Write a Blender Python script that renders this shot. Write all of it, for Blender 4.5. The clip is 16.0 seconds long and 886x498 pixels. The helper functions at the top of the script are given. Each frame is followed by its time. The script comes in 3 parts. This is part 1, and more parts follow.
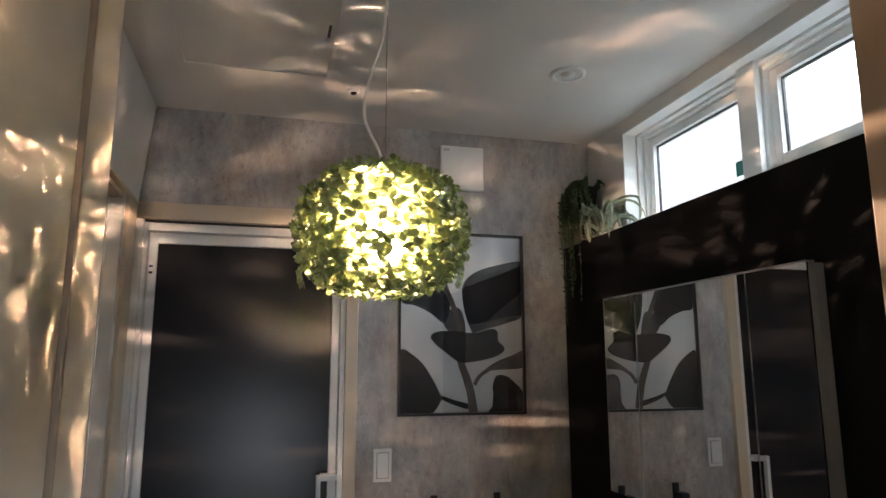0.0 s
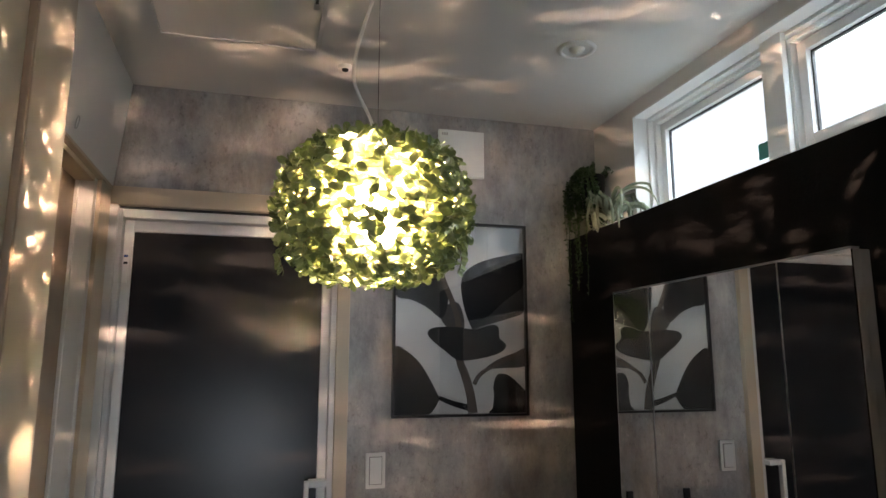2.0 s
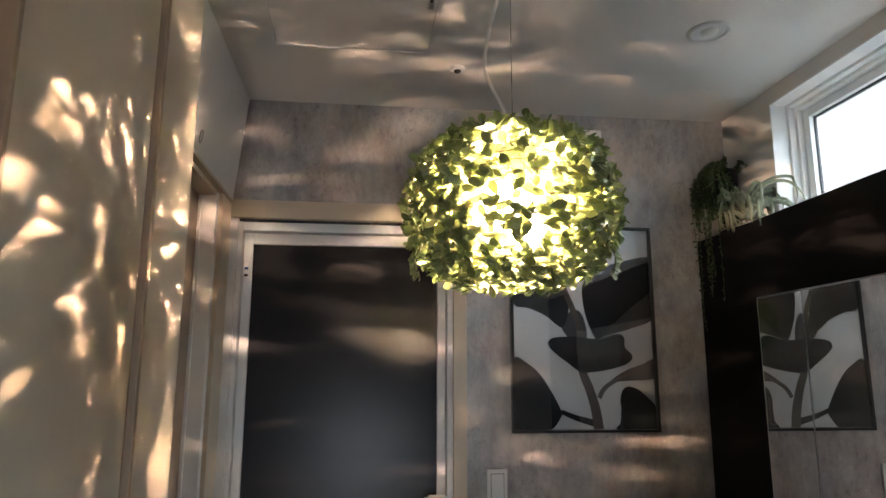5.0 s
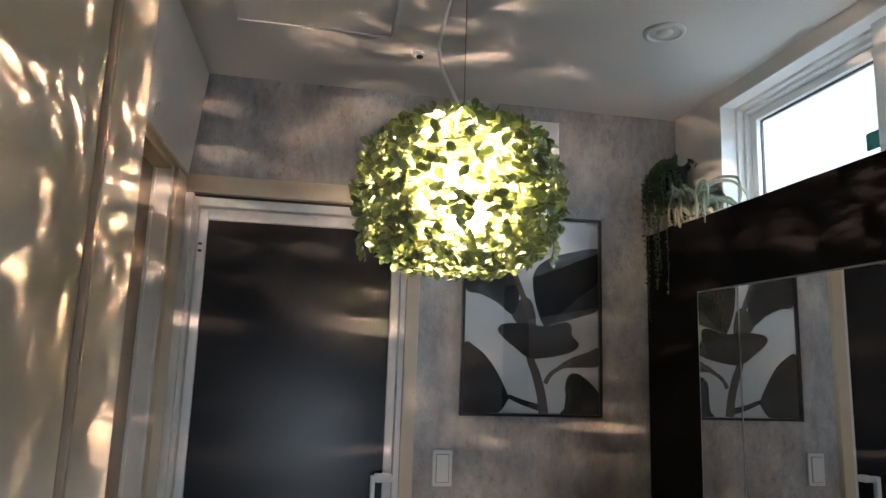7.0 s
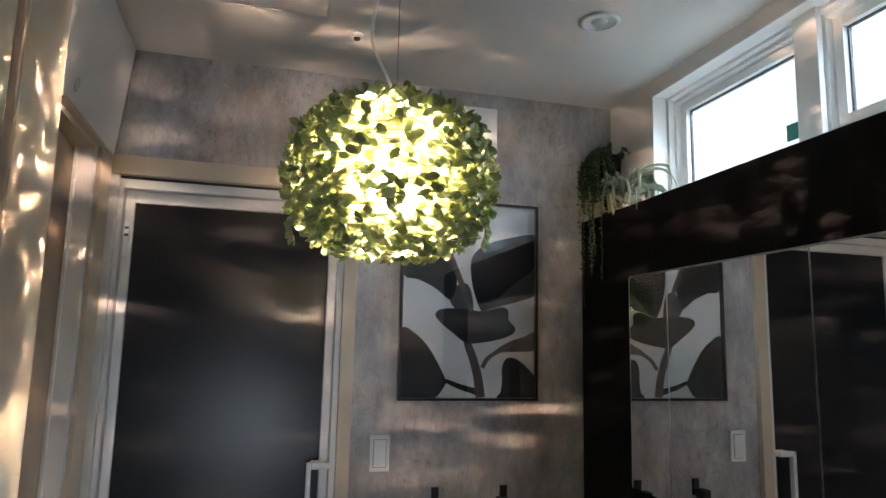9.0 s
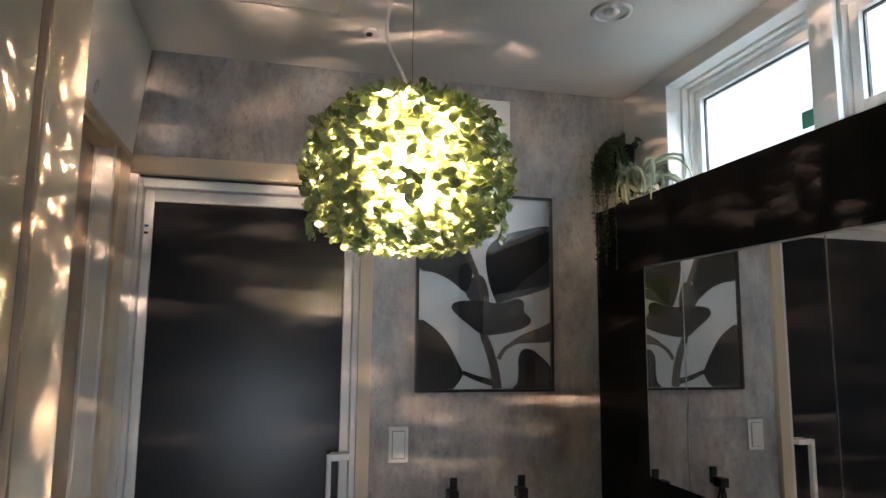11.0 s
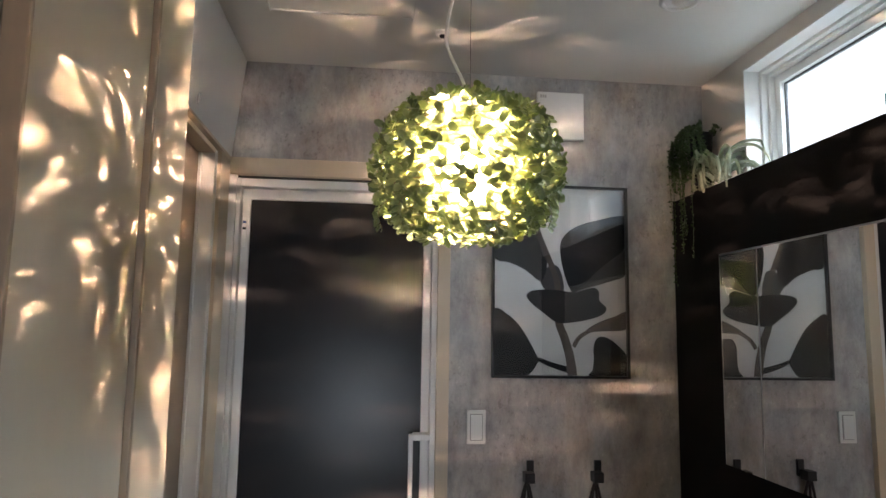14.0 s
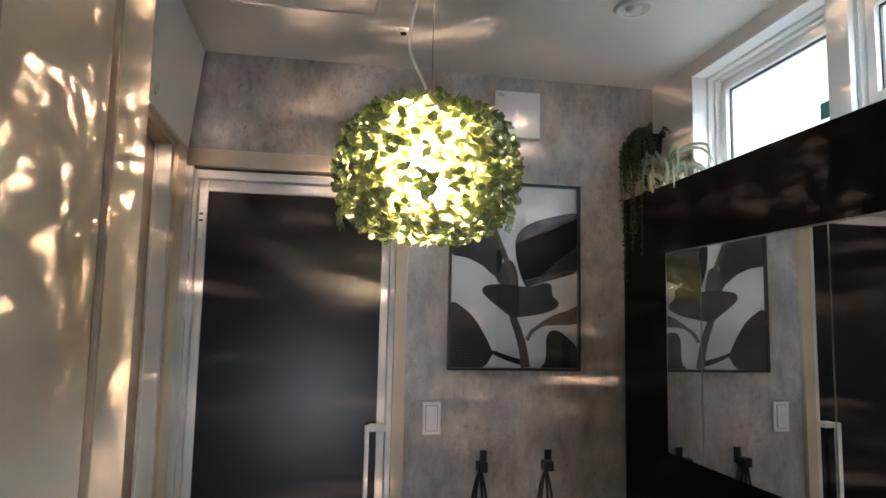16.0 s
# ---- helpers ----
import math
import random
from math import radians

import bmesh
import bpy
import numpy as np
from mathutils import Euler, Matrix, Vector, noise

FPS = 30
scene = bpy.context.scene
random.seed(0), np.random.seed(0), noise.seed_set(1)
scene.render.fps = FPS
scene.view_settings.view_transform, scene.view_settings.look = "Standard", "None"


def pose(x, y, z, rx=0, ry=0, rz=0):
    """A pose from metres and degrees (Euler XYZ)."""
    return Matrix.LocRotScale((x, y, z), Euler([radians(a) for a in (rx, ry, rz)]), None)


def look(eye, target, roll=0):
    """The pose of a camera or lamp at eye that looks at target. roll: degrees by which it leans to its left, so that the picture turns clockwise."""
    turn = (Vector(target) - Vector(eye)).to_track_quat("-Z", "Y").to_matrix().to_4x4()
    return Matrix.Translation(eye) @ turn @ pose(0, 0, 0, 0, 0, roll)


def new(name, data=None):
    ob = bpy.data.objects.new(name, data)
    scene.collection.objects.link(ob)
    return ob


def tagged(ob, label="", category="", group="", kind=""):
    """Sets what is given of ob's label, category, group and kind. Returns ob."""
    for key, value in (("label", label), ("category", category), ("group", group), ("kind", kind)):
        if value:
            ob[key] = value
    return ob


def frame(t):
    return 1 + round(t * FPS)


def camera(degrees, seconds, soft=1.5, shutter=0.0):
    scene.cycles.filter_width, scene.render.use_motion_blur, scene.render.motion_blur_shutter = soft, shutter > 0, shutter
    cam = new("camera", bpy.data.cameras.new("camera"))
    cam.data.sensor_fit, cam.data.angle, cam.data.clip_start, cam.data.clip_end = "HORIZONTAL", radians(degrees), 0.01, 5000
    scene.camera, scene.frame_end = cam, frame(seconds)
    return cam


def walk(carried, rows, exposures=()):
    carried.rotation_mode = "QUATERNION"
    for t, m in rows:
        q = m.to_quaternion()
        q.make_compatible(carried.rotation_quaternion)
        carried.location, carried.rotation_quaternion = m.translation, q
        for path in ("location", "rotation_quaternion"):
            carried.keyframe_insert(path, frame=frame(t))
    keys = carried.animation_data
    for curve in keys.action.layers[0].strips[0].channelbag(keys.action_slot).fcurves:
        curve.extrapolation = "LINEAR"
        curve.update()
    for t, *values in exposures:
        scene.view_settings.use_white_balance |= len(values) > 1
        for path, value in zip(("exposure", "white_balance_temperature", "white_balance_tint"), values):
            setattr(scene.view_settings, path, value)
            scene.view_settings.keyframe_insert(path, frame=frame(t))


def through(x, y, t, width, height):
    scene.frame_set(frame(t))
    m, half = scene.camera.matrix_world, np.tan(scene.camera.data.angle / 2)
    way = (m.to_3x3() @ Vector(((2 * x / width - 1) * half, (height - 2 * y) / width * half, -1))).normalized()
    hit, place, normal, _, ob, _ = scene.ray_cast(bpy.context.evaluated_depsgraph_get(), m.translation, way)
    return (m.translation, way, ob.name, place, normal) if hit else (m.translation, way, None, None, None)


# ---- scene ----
cam = camera(68.0, 16.0)
PATH = [
    (0, (-0.125, -0.2, 1.542), (0.377, 1.706, 1.886), -0.1),
    (0.5, (-0.13, -0.197, 1.539), (0.376, 1.708, 1.874), 0.0),
    (1, (-0.141, -0.185, 1.535), (0.365, 1.722, 1.863), 0.1),
    (1.5, (-0.142, -0.151, 1.542), (0.371, 1.754, 1.871), -0.1),
    (2, (-0.094, -0.052, 1.543), (0.421, 1.85, 1.88), 0.0),
    (2.5, (-0.085, 0.018, 1.532), (0.391, 1.929, 1.885), 1.1),
    (3, (-0.122, 0.045, 1.547), (0.272, 1.974, 1.898), 0.6),
    (3.5, (-0.133, 0.051, 1.545), (0.166, 1.997, 1.901), -0.7),
    (6, (-0.146, 0.034, 1.546), (0.075, 1.987, 1.917), 0.3),
    (6.5, (-0.133, 0.02, 1.544), (0.161, 1.967, 1.897), 1.2),
    (7, (-0.122, 0.017, 1.538), (0.222, 1.96, 1.865), 1.9),
    (7.5, (-0.119, 0.017, 1.535), (0.27, 1.953, 1.852), 2.0),
    (8, (-0.117, 0.021, 1.54), (0.321, 1.948, 1.842), 1.8),
    (8.5, (-0.113, 0.023, 1.535), (0.363, 1.942, 1.833), 1.5),
    (9, (-0.105, 0.019, 1.536), (0.41, 1.929, 1.827), 1.3),
    (11.5, (-0.118, 0.007, 1.536), (0.325, 1.94, 1.796), -0.2),
    (12, (-0.12, 0.008, 1.538), (0.256, 1.955, 1.796), -0.8),
    (12.5, (-0.124, -0.002, 1.541), (0.209, 1.954, 1.797), -1.0),
    (13, (-0.131, -0.028, 1.534), (0.18, 1.931, 1.79), -0.9),
    (13.5, (-0.096, -0.051, 1.522), (0.164, 1.914, 1.784), -0.3),
    (14, (-0.080, -0.086, 1.519), (0.126, 1.892, 1.762), 0.9),
    (14.5, (-0.099, -0.101, 1.531), (0.139, 1.872, 1.755), 1.0),
    (15, (-0.097, -0.115, 1.526), (0.21, 1.849, 1.746), 0.9),
    (15.5, (-0.092, -0.121, 1.526), (0.237, 1.84, 1.743), 1.1),
    (16, (-0.093, -0.123, 1.53), (0.248, 1.836, 1.745), 1.2),
]
walk(cam, [(t, look(eye, target, roll)) for t, eye, target, roll in PATH],
     exposures=[(0.0, -0.18, 6400, 10), (1.5, -0.17, 6400, 10), (3.0, -0.1, 6400, 10), (6.0, -0.18, 6300, 10), (7.0, -0.1, 5950, 8), (9.0, 0.0, 5950, 8),
                (11.5, 0.03, 6200, 9), (12.5, 0.12, 6250, 10), (16.0, 0.17, 6250, 10)])

# ---- light ----
world = bpy.data.worlds.new("sky")
scene.world = world
world.use_nodes = True
_wn = world.node_tree.nodes
_sky = _wn.new("ShaderNodeTexSky")
_sky.sky_type, _sky.sun_disc = "NISHITA", False
_sky.sun_elevation, _sky.sun_rotation = radians(35), radians(200)
_wn["Background"].inputs[1].default_value = 0.1
world.node_tree.links.new(_sky.outputs[0], _wn["Background"].inputs[0])

BALL = Vector((0.066, 0.958, 1.777))
FILAMENT_GLOW = 400.0
FILAMENT_WATTS = 240.0


def area(name, m, sx, sy, watts, colour, spread=math.pi):
    d = bpy.data.lights.new(name, "AREA")
    d.spread = spread
    d.shape, d.size, d.size_y, d.energy, d.color = "RECTANGLE", sx, sy, watts, colour
    ob = new(name, d)
    ob.matrix_world = m
    return ob


# daylight standing in the two high windows and in the hall's window behind the camera
area("window_daylight", look((1.80, 1.12, 2.80), (1.06, 1.12, 2.06)), 1.6, 0.7, 66.0, (0.78, 0.90, 1.0))
area("hall_daylight", look((-0.13, -2.55, 0.72), (-0.13, 2.0, 1.25)), 0.26, 0.55, 3.8, (0.85, 0.92, 1.0), radians(70))

# the bulb's horseshoe filament, as a row of tiny lamps
for k in range(10):
    a = radians(180 * k / 9)
    d = bpy.data.lights.new("filament_light", "POINT")
    d.energy, d.shadow_soft_size, d.color = FILAMENT_WATTS / 10, 0.0008, (1.0, 0.65, 0.44)
    new("filament_light", d).location = BALL + Vector((0.0095 * (1 - k / 4.5), 0.0035 * math.sin(a) - 0.002, -0.008 - 0.0025 * math.sin(a)))

# ---- materials ----
def mat(name, colour, rough=0.5, metal=0.0, vary=0.12, scale=6.0, fine=90.0, bump=0.05, spec=0.5, rand=0.0, stretch=(1, 1, 1), coat=0.0):
    """A painted, moulded or metal surface with broad and fine variation."""
    m = bpy.data.materials.new(name)
    m.use_nodes = True
    n, l = m.node_tree.nodes, m.node_tree.links
    b = n["Principled BSDF"]
    b.inputs["Roughness"].default_value, b.inputs["Metallic"].default_value = rough, metal
    b.inputs["Specular IOR Level"].default_value = spec
    b.inputs["Coat Weight"].default_value = coat
    tc, mp = n.new("ShaderNodeTexCoord"), n.new("ShaderNodeMapping")
    mp.inputs["Scale"].default_value = stretch
    geo = n.new("ShaderNodeNewGeometry")
    l.new(geo.outputs["Position"], mp.inputs[0])
    n1, n2 = n.new("ShaderNodeTexNoise"), n.new("ShaderNodeTexNoise")
    n1.inputs["Scale"].default_value, n1.inputs["Detail"].default_value = scale, 4
    n2.inputs["Scale"].default_value, n2.inputs["Detail"].default_value = fine, 3
    l.new(mp.outputs[0], n1.inputs[0]), l.new(mp.outputs[0], n2.inputs[0])
    mix = n.new("ShaderNodeMix")
    mix.data_type = "RGBA"
    mix.inputs[6].default_value = [c * (1 - vary) for c in colour] + [1]
    mix.inputs[7].default_value = [min(1, c * (1 + vary)) for c in colour] + [1]
    ad = n.new("ShaderNodeMath")
    ad.operation = "MULTIPLY_ADD"
    ad.inputs[1].default_value = 0.35
    l.new(n2.outputs[0], ad.inputs[0])
    sc = n.new("ShaderNodeMath")
    sc.operation = "MULTIPLY"
    sc.inputs[1].default_value = 0.65
    l.new(n1.outputs[0], sc.inputs[0]), l.new(sc.outputs[0], ad.inputs[2])
    out = ad.outputs[0]
    if rand:
        oi = n.new("ShaderNodeObjectInfo")
        r = n.new("ShaderNodeMath")
        r.operation = "MULTIPLY_ADD"
        r.inputs[1].default_value = rand
        l.new(oi.outputs["Random"], r.inputs[0]), l.new(out, r.inputs[2])
        out = r.outputs[0]
    l.new(out, mix.inputs[0]), l.new(mix.outputs[2], b.inputs["Base Color"])
    if bump:
        bp = n.new("ShaderNodeBump")
        bp.inputs["Strength"].default_value, bp.inputs["Distance"].default_value = bump, 0.002
        l.new(n2.outputs[0], bp.inputs["Height"]), l.new(bp.outputs[0], b.inputs["Normal"])
    return m


def concrete(name):
    """Grey wallpaper printed like troweled concrete: vertical smears, pale and rusty patches."""
    m = bpy.data.materials.new(name)
    m.use_nodes = True
    n, l = m.node_tree.nodes, m.node_tree.links
    b = n["Principled BSDF"]
    b.inputs["Roughness"].default_value = 0.72
    geo = n.new("ShaderNodeNewGeometry")

    def tex(scale, stretch, detail=6, rough=0.65):
        mp, t = n.new("ShaderNodeMapping"), n.new("ShaderNodeTexNoise")
        mp.inputs["Scale"].default_value = stretch
        l.new(geo.outputs["Position"], mp.inputs[0]), l.new(mp.outputs[0], t.inputs[0])
        t.inputs["Scale"].default_value, t.inputs["Detail"].default_value, t.inputs["Roughness"].default_value = scale, detail, rough
        return t.outputs[0]

    def ramp(src, stops):
        r = n.new("ShaderNodeValToRGB")
        e = r.color_ramp.elements
        e[0].position, e[0].color = stops[0][0], (*stops[0][1], 1)
        e[1].position, e[1].color = stops[-1][0], (*stops[-1][1], 1)
        for p, c in stops[1:-1]:
            e.new(p).color = (*c, 1)
        l.new(src, r.inputs[0])
        return r.outputs[0]

    def blend(kind, fac, a, c):
        x = n.new("ShaderNodeMix")
        x.data_type, x.blend_type = "RGBA", kind
        if isinstance(fac, float):
            x.inputs[0].default_value = fac
        else:
            l.new(fac, x.inputs[0])
        l.new(a, x.inputs[6]), l.new(c, x.inputs[7])
        return x.outputs[2]

    base = ramp(tex(4.2, (1.0, 1.0, 0.7)), [(0.32, (0.245, 0.235, 0.235)), (0.5, (0.365, 0.355, 0.35)), (0.68, (0.515, 0.50, 0.485))])
    smear = ramp(tex(17.0, (1.0, 1.0, 0.38), 7, 0.72), [(0.32, (0.70, 0.69, 0.70)), (0.5, (1, 1, 1)), (0.70, (1.25, 1.24, 1.22))])
    speck = ramp(tex(58.0, (1.0, 1.0, 0.75), 6, 0.8), [(0.34, (0.70, 0.68, 0.68)), (0.46, (1, 1, 1)), (0.58, (1.0, 1.0, 1.0)), (0.70, (1.4, 1.38, 1.34))])
    colour = blend("MULTIPLY", 0.9, base, smear)
    patch = ramp(tex(6.5, (1.0, 1.0, 0.8), 4), [(0.45, (0, 0, 0)), (0.60, (1, 1, 1))])
    colour = blend("MULTIPLY", patch, colour, speck)
    colour = blend("MULTIPLY", 0.35, colour, speck)
    warm = ramp(tex(7.0, (1.0, 1.0, 0.5), 5), [(0.48, (1, 1, 1)), (0.66, (1.06, 0.95, 0.83))])
    colour = blend("MULTIPLY", 0.8, colour, warm)
    l.new(colour, b.inputs["Base Color"])
    bp = n.new("ShaderNodeBump")
    bp.inputs["Strength"].default_value, bp.inputs["Distance"].default_value = 0.18, 0.0015
    l.new(tex(120.0, (1, 1, 0.5), 3), bp.inputs["Height"]), l.new(bp.outputs[0], b.inputs["Normal"])
    return m


def glassy(name, tint=(1, 1, 1), rough=0.0, ior=1.45):
    """Clear glass."""
    m = bpy.data.materials.new(name)
    m.use_nodes = True
    n, l = m.node_tree.nodes, m.node_tree.links
    n.remove(n["Principled BSDF"])
    g = n.new("ShaderNodeBsdfGlass")
    g.inputs["Color"].default_value, g.inputs["Roughness"].default_value, g.inputs["IOR"].default_value = (*tint, 1), rough, ior
    l.new(g.outputs[0], n["Material Output"].inputs[0])
    return m


def foliage(name, dark, light, through=0.5, rough=0.4):
    """Thin leaves that shine through, each one a little different."""
    m = bpy.data.materials.new(name)
    m.use_nodes = True
    n, l = m.node_tree.nodes, m.node_tree.links
    b = n["Principled BSDF"]
    b.inputs["Roughness"].default_value = rough
    geo, oi, ad, fr = n.new("ShaderNodeNewGeometry"), n.new("ShaderNodeObjectInfo"), n.new("ShaderNodeMath"), n.new("ShaderNodeMath")
    fr.operation = "FRACT"
    l.new(geo.outputs["Random Per Island"], ad.inputs[0]), l.new(oi.outputs["Random"], ad.inputs[1]), l.new(ad.outputs[0], fr.inputs[0])
    mix = n.new("ShaderNodeMix")
    mix.data_type = "RGBA"
    mix.inputs[6].default_value, mix.inputs[7].default_value = (*dark, 1), (*light, 1)
    l.new(fr.outputs[0], mix.inputs[0])
    nz, mu = n.new("ShaderNodeTexNoise"), n.new("ShaderNodeMix")
    nz.inputs["Scale"].default_value = 180
    l.new(geo.outputs["Position"], nz.inputs[0])
    mu.data_type, mu.blend_type = "RGBA", "MULTIPLY"
    mu.inputs[0].default_value = 0.5
    l.new(mix.outputs[2], mu.inputs[6]), l.new(nz.outputs[0], mu.inputs[7])
    l.new(mu.outputs[2], b.inputs["Base Color"])
    tr, x, br = n.new("ShaderNodeBsdfTranslucent"), n.new("ShaderNodeMixShader"), n.new("ShaderNodeMix")
    br.data_type, br.blend_type = "RGBA", "MULTIPLY"
    br.inputs[0].default_value = 1.0
    br.inputs[7].default_value = (1.3, 1.25, 0.95, 1)
    l.new(mix.outputs[2], br.inputs[6]), l.new(br.outputs[2], tr.inputs[0])
    x.inputs[0].default_value = through
    l.new(b.outputs[0], x.inputs[1]), l.new(tr.outputs[0], x.inputs[2]), l.new(x.outputs[0], n["Material Output"].inputs[0])
    return m


def emitter(name, colour, strength):
    m = bpy.data.materials.new(name)
    m.use_nodes = True
    b = m.node_tree.nodes["Principled BSDF"]
    b.inputs["Base Color"].default_value = (*colour, 1)
    b.inputs["Emission Color"].default_value, b.inputs["Emission Strength"].default_value = (*colour, 1), strength
    return m


CONCRETE = concrete("concrete_wallpaper")
WHITE_WALL = mat("white_wallpaper", (0.72, 0.70, 0.66), 0.75, vary=0.05, scale=3, fine=260, bump=0.25)
CEILING = mat("ceiling_paper", (0.70, 0.68, 0.64), 0.8, vary=0.04, scale=3, fine=240, bump=0.22)
BLACK_WALL = mat("black_wallpaper", (0.0042, 0.0041, 0.0045), 0.6, vary=0.3, scale=7, fine=200, bump=0.25, spec=0.1)
IVORY = mat("ivory_laminate", (0.56, 0.48, 0.37), 0.42, vary=0.05, scale=4, fine=60, bump=0.03, stretch=(1, 1, 0.2))
CREAM = mat("cream_casing", (0.57, 0.475, 0.35), 0.45, vary=0.08, scale=8, fine=120, bump=0.04, stretch=(1, 1, 0.15))
TAN = mat("tan_wood_edge", (0.33, 0.245, 0.17), 0.5, vary=0.18, scale=14, fine=160, bump=0.06, stretch=(1, 1, 0.12))
PLASTIC = mat("white_plastic", (0.78, 0.77, 0.74), 0.35, vary=0.03, scale=8, fine=200, bump=0.02)
ALU = mat("white_aluminium", (0.70, 0.69, 0.67), 0.33, vary=0.04, scale=6, fine=150, bump=0.02, spec=0.6)
SASH = mat("window_vinyl", (0.80, 0.80, 0.78), 0.35, vary=0.03, scale=6, fine=160, bump=0.02)
STEEL = mat("brushed_steel", (0.62, 0.61, 0.6), 0.28, 1.0, vary=0.06, scale=20, fine=300, bump=0.03)
# gaskets and small black parts, also the shade above and behind the bathroom door
RUBBER_AND_SHADE = mat("black_gasket_and_shade", (0.02, 0.02, 0.021), 0.5, vary=0.2)
BLACK_METAL = mat("black_metal", (0.014, 0.013, 0.013), 0.4, 0.3, vary=0.25, fine=300, bump=0.05)
CORD_BLACK = mat("black_cord", (0.02, 0.013, 0.012), 0.75, vary=0.35, fine=600, bump=0.3)
DOOR_DARK = mat("charcoal_door_panel", (0.016, 0.0165, 0.019), 0.26, vary=0.15, scale=5, fine=500, bump=0.06, spec=0.15)
FLOOR = mat("floor_vinyl", (0.36, 0.31, 0.25), 0.4, vary=0.18, scale=4, fine=60, bump=0.05, stretch=(1, 0.12, 1))
CABINET = mat("cabinet_white", (0.42, 0.39, 0.36), 0.35, vary=0.04)
CABINET_GREY = mat("grey_groove", (0.25, 0.24, 0.22), 0.5)
MIRROR = mat("mirror_silver", (0.80, 0.80, 0.79), 0.0, 1.0, vary=0.0, bump=0.0)
GLASS = glassy("window_glass")
PIC_GLASS = glassy("picture_glass", ior=1.5)
LEAF = foliage("ball_leaf", (0.12, 0.155, 0.05), (0.34, 0.41, 0.16), 0.05, 0.42)
HALL_WALL = mat("hall_wallpaper", (0.34, 0.31, 0.28), 0.7, vary=0.08)
VINE = mat("vine_wire", (0.16, 0.11, 0.04), 0.6, vary=0.2, fine=300)
IVY_LEAF = foliage("trailing_leaf", (0.03, 0.055, 0.02), (0.09, 0.14, 0.06), 0.3, 0.45)
AIR_LEAF = foliage("air_plant_leaf", (0.20, 0.225, 0.16), (0.38, 0.41, 0.31), 0.15, 0.7)
POT = mat("black_pot_clay", (0.010, 0.010, 0.011), 0.6, vary=0.2, spec=0.25)
CLEAR_CORD = mat("pale_cord", (0.78, 0.75, 0.69), 0.35, vary=0.05, fine=200)
WIRE = mat("steel_wire", (0.22, 0.2, 0.18), 0.35, 1.0, vary=0.1)
BULB_GLOW = bpy.data.materials.new("bulb_glow")
BULB_GLOW.use_nodes = True
_n, _l = BULB_GLOW.node_tree.nodes, BULB_GLOW.node_tree.links
_e, _t, _a = _n.new("ShaderNodeEmission"), _n.new("ShaderNodeBsdfTransparent"), _n.new("ShaderNodeAddShader")
_e.inputs[0].default_value, _e.inputs[1].default_value = (1.0, 0.72, 0.51, 1), 65.0
_l.new(_e.outputs[0], _a.inputs[0]), _l.new(_t.outputs[0], _a.inputs[1]), _l.new(_a.outputs[0], _n["Material Output"].inputs[0])
FILAMENT = emitter("filament_glow", (1.0, 0.80, 0.58), FILAMENT_GLOW)
BRASS = mat("socket_metal", (0.5, 0.48, 0.45), 0.35, 0.9)
PAPER = mat("art_paper", (0.42, 0.41, 0.39), 0.6, vary=0.05, scale=5, fine=300, bump=0.02)
INK_DARK = mat("art_ink_dark", (0.013, 0.013, 0.014), 0.6, vary=0.35, scale=9, fine=70, spec=0.1)
INK_BLACK = mat("art_ink_black", (0.008, 0.008, 0.009), 0.6, vary=0.35, scale=9, fine=70, spec=0.1)
INK_MID = mat("art_ink_mid", (0.05, 0.048, 0.046), 0.6, vary=0.35, scale=12, fine=70, spec=0.1)
INK_STEM = mat("art_ink_stem", (0.075, 0.06, 0.05), 0.6, vary=0.45, scale=25, fine=90, spec=0.1)
FRAME_BLACK = mat("picture_frame_black", (0.012, 0.011, 0.011), 0.35, vary=0.2)
STICKER = mat("green_sticker", (0.05, 0.22, 0.18), 0.5, vary=0.15)
BLUE = mat("blue_mark", (0.03, 0.07, 0.25), 0.4)
SHADE = mat("downlight_reflector", (0.8, 0.79, 0.77), 0.35, 0.2, vary=0.03)


# ---- building helpers ----
def box(bm, x0, x1, y0, y1, z0, z1, bevel=0.0):
    vs = [bm.verts.new((x, y, z)) for x in (x0, x1) for y in (y0, y1) for z in (z0, z1)]
    fs = [bm.faces.new([vs[i] for i in q]) for q in ((0, 1, 3, 2), (4, 6, 7, 5), (0, 4, 5, 1), (2, 3, 7, 6), (0, 2, 6, 4), (1, 5, 7, 3))]
    if bevel:
        es = list({e for f in fs for e in f.edges})
        bmesh.ops.bevel(bm, geom=es, offset=bevel, segments=2, affect="EDGES", profile=0.6)
    return bm


def boxes(*rows, bevel=0.0):
    bm = bmesh.new()
    for r in rows:
        box(bm, *r, bevel=bevel)
    return bm


def mesh_of(name, bm, material, smooth=False):
    me = bpy.data.meshes.new(name)
    bmesh.ops.recalc_face_normals(bm, faces=bm.faces)
    bm.to_mesh(me)
    bm.free()
    me.materials.append(material)
    if smooth:
        me.shade_smooth()
    return me


def part(name, bm, material, parent, label="", smooth=False):
    ob = new(name, mesh_of(name, bm, material, smooth))
    ob.parent = parent
    ob.matrix_parent_inverse = Matrix.Translation(-parent.location) if parent.type == "EMPTY" else Matrix.Identity(4)
    if label:
        ob["label"] = label
    return ob


def thing(name, place, label, category, group="", kind=""):
    ob = new(name)
    ob.empty_display_size = 0.05
    ob.location = place
    return tagged(ob, label, category, group, kind)


def structure(name, bm, material, label, category):
    return tagged(new(name, mesh_of(name, bm, material)), label, category, kind="structure")


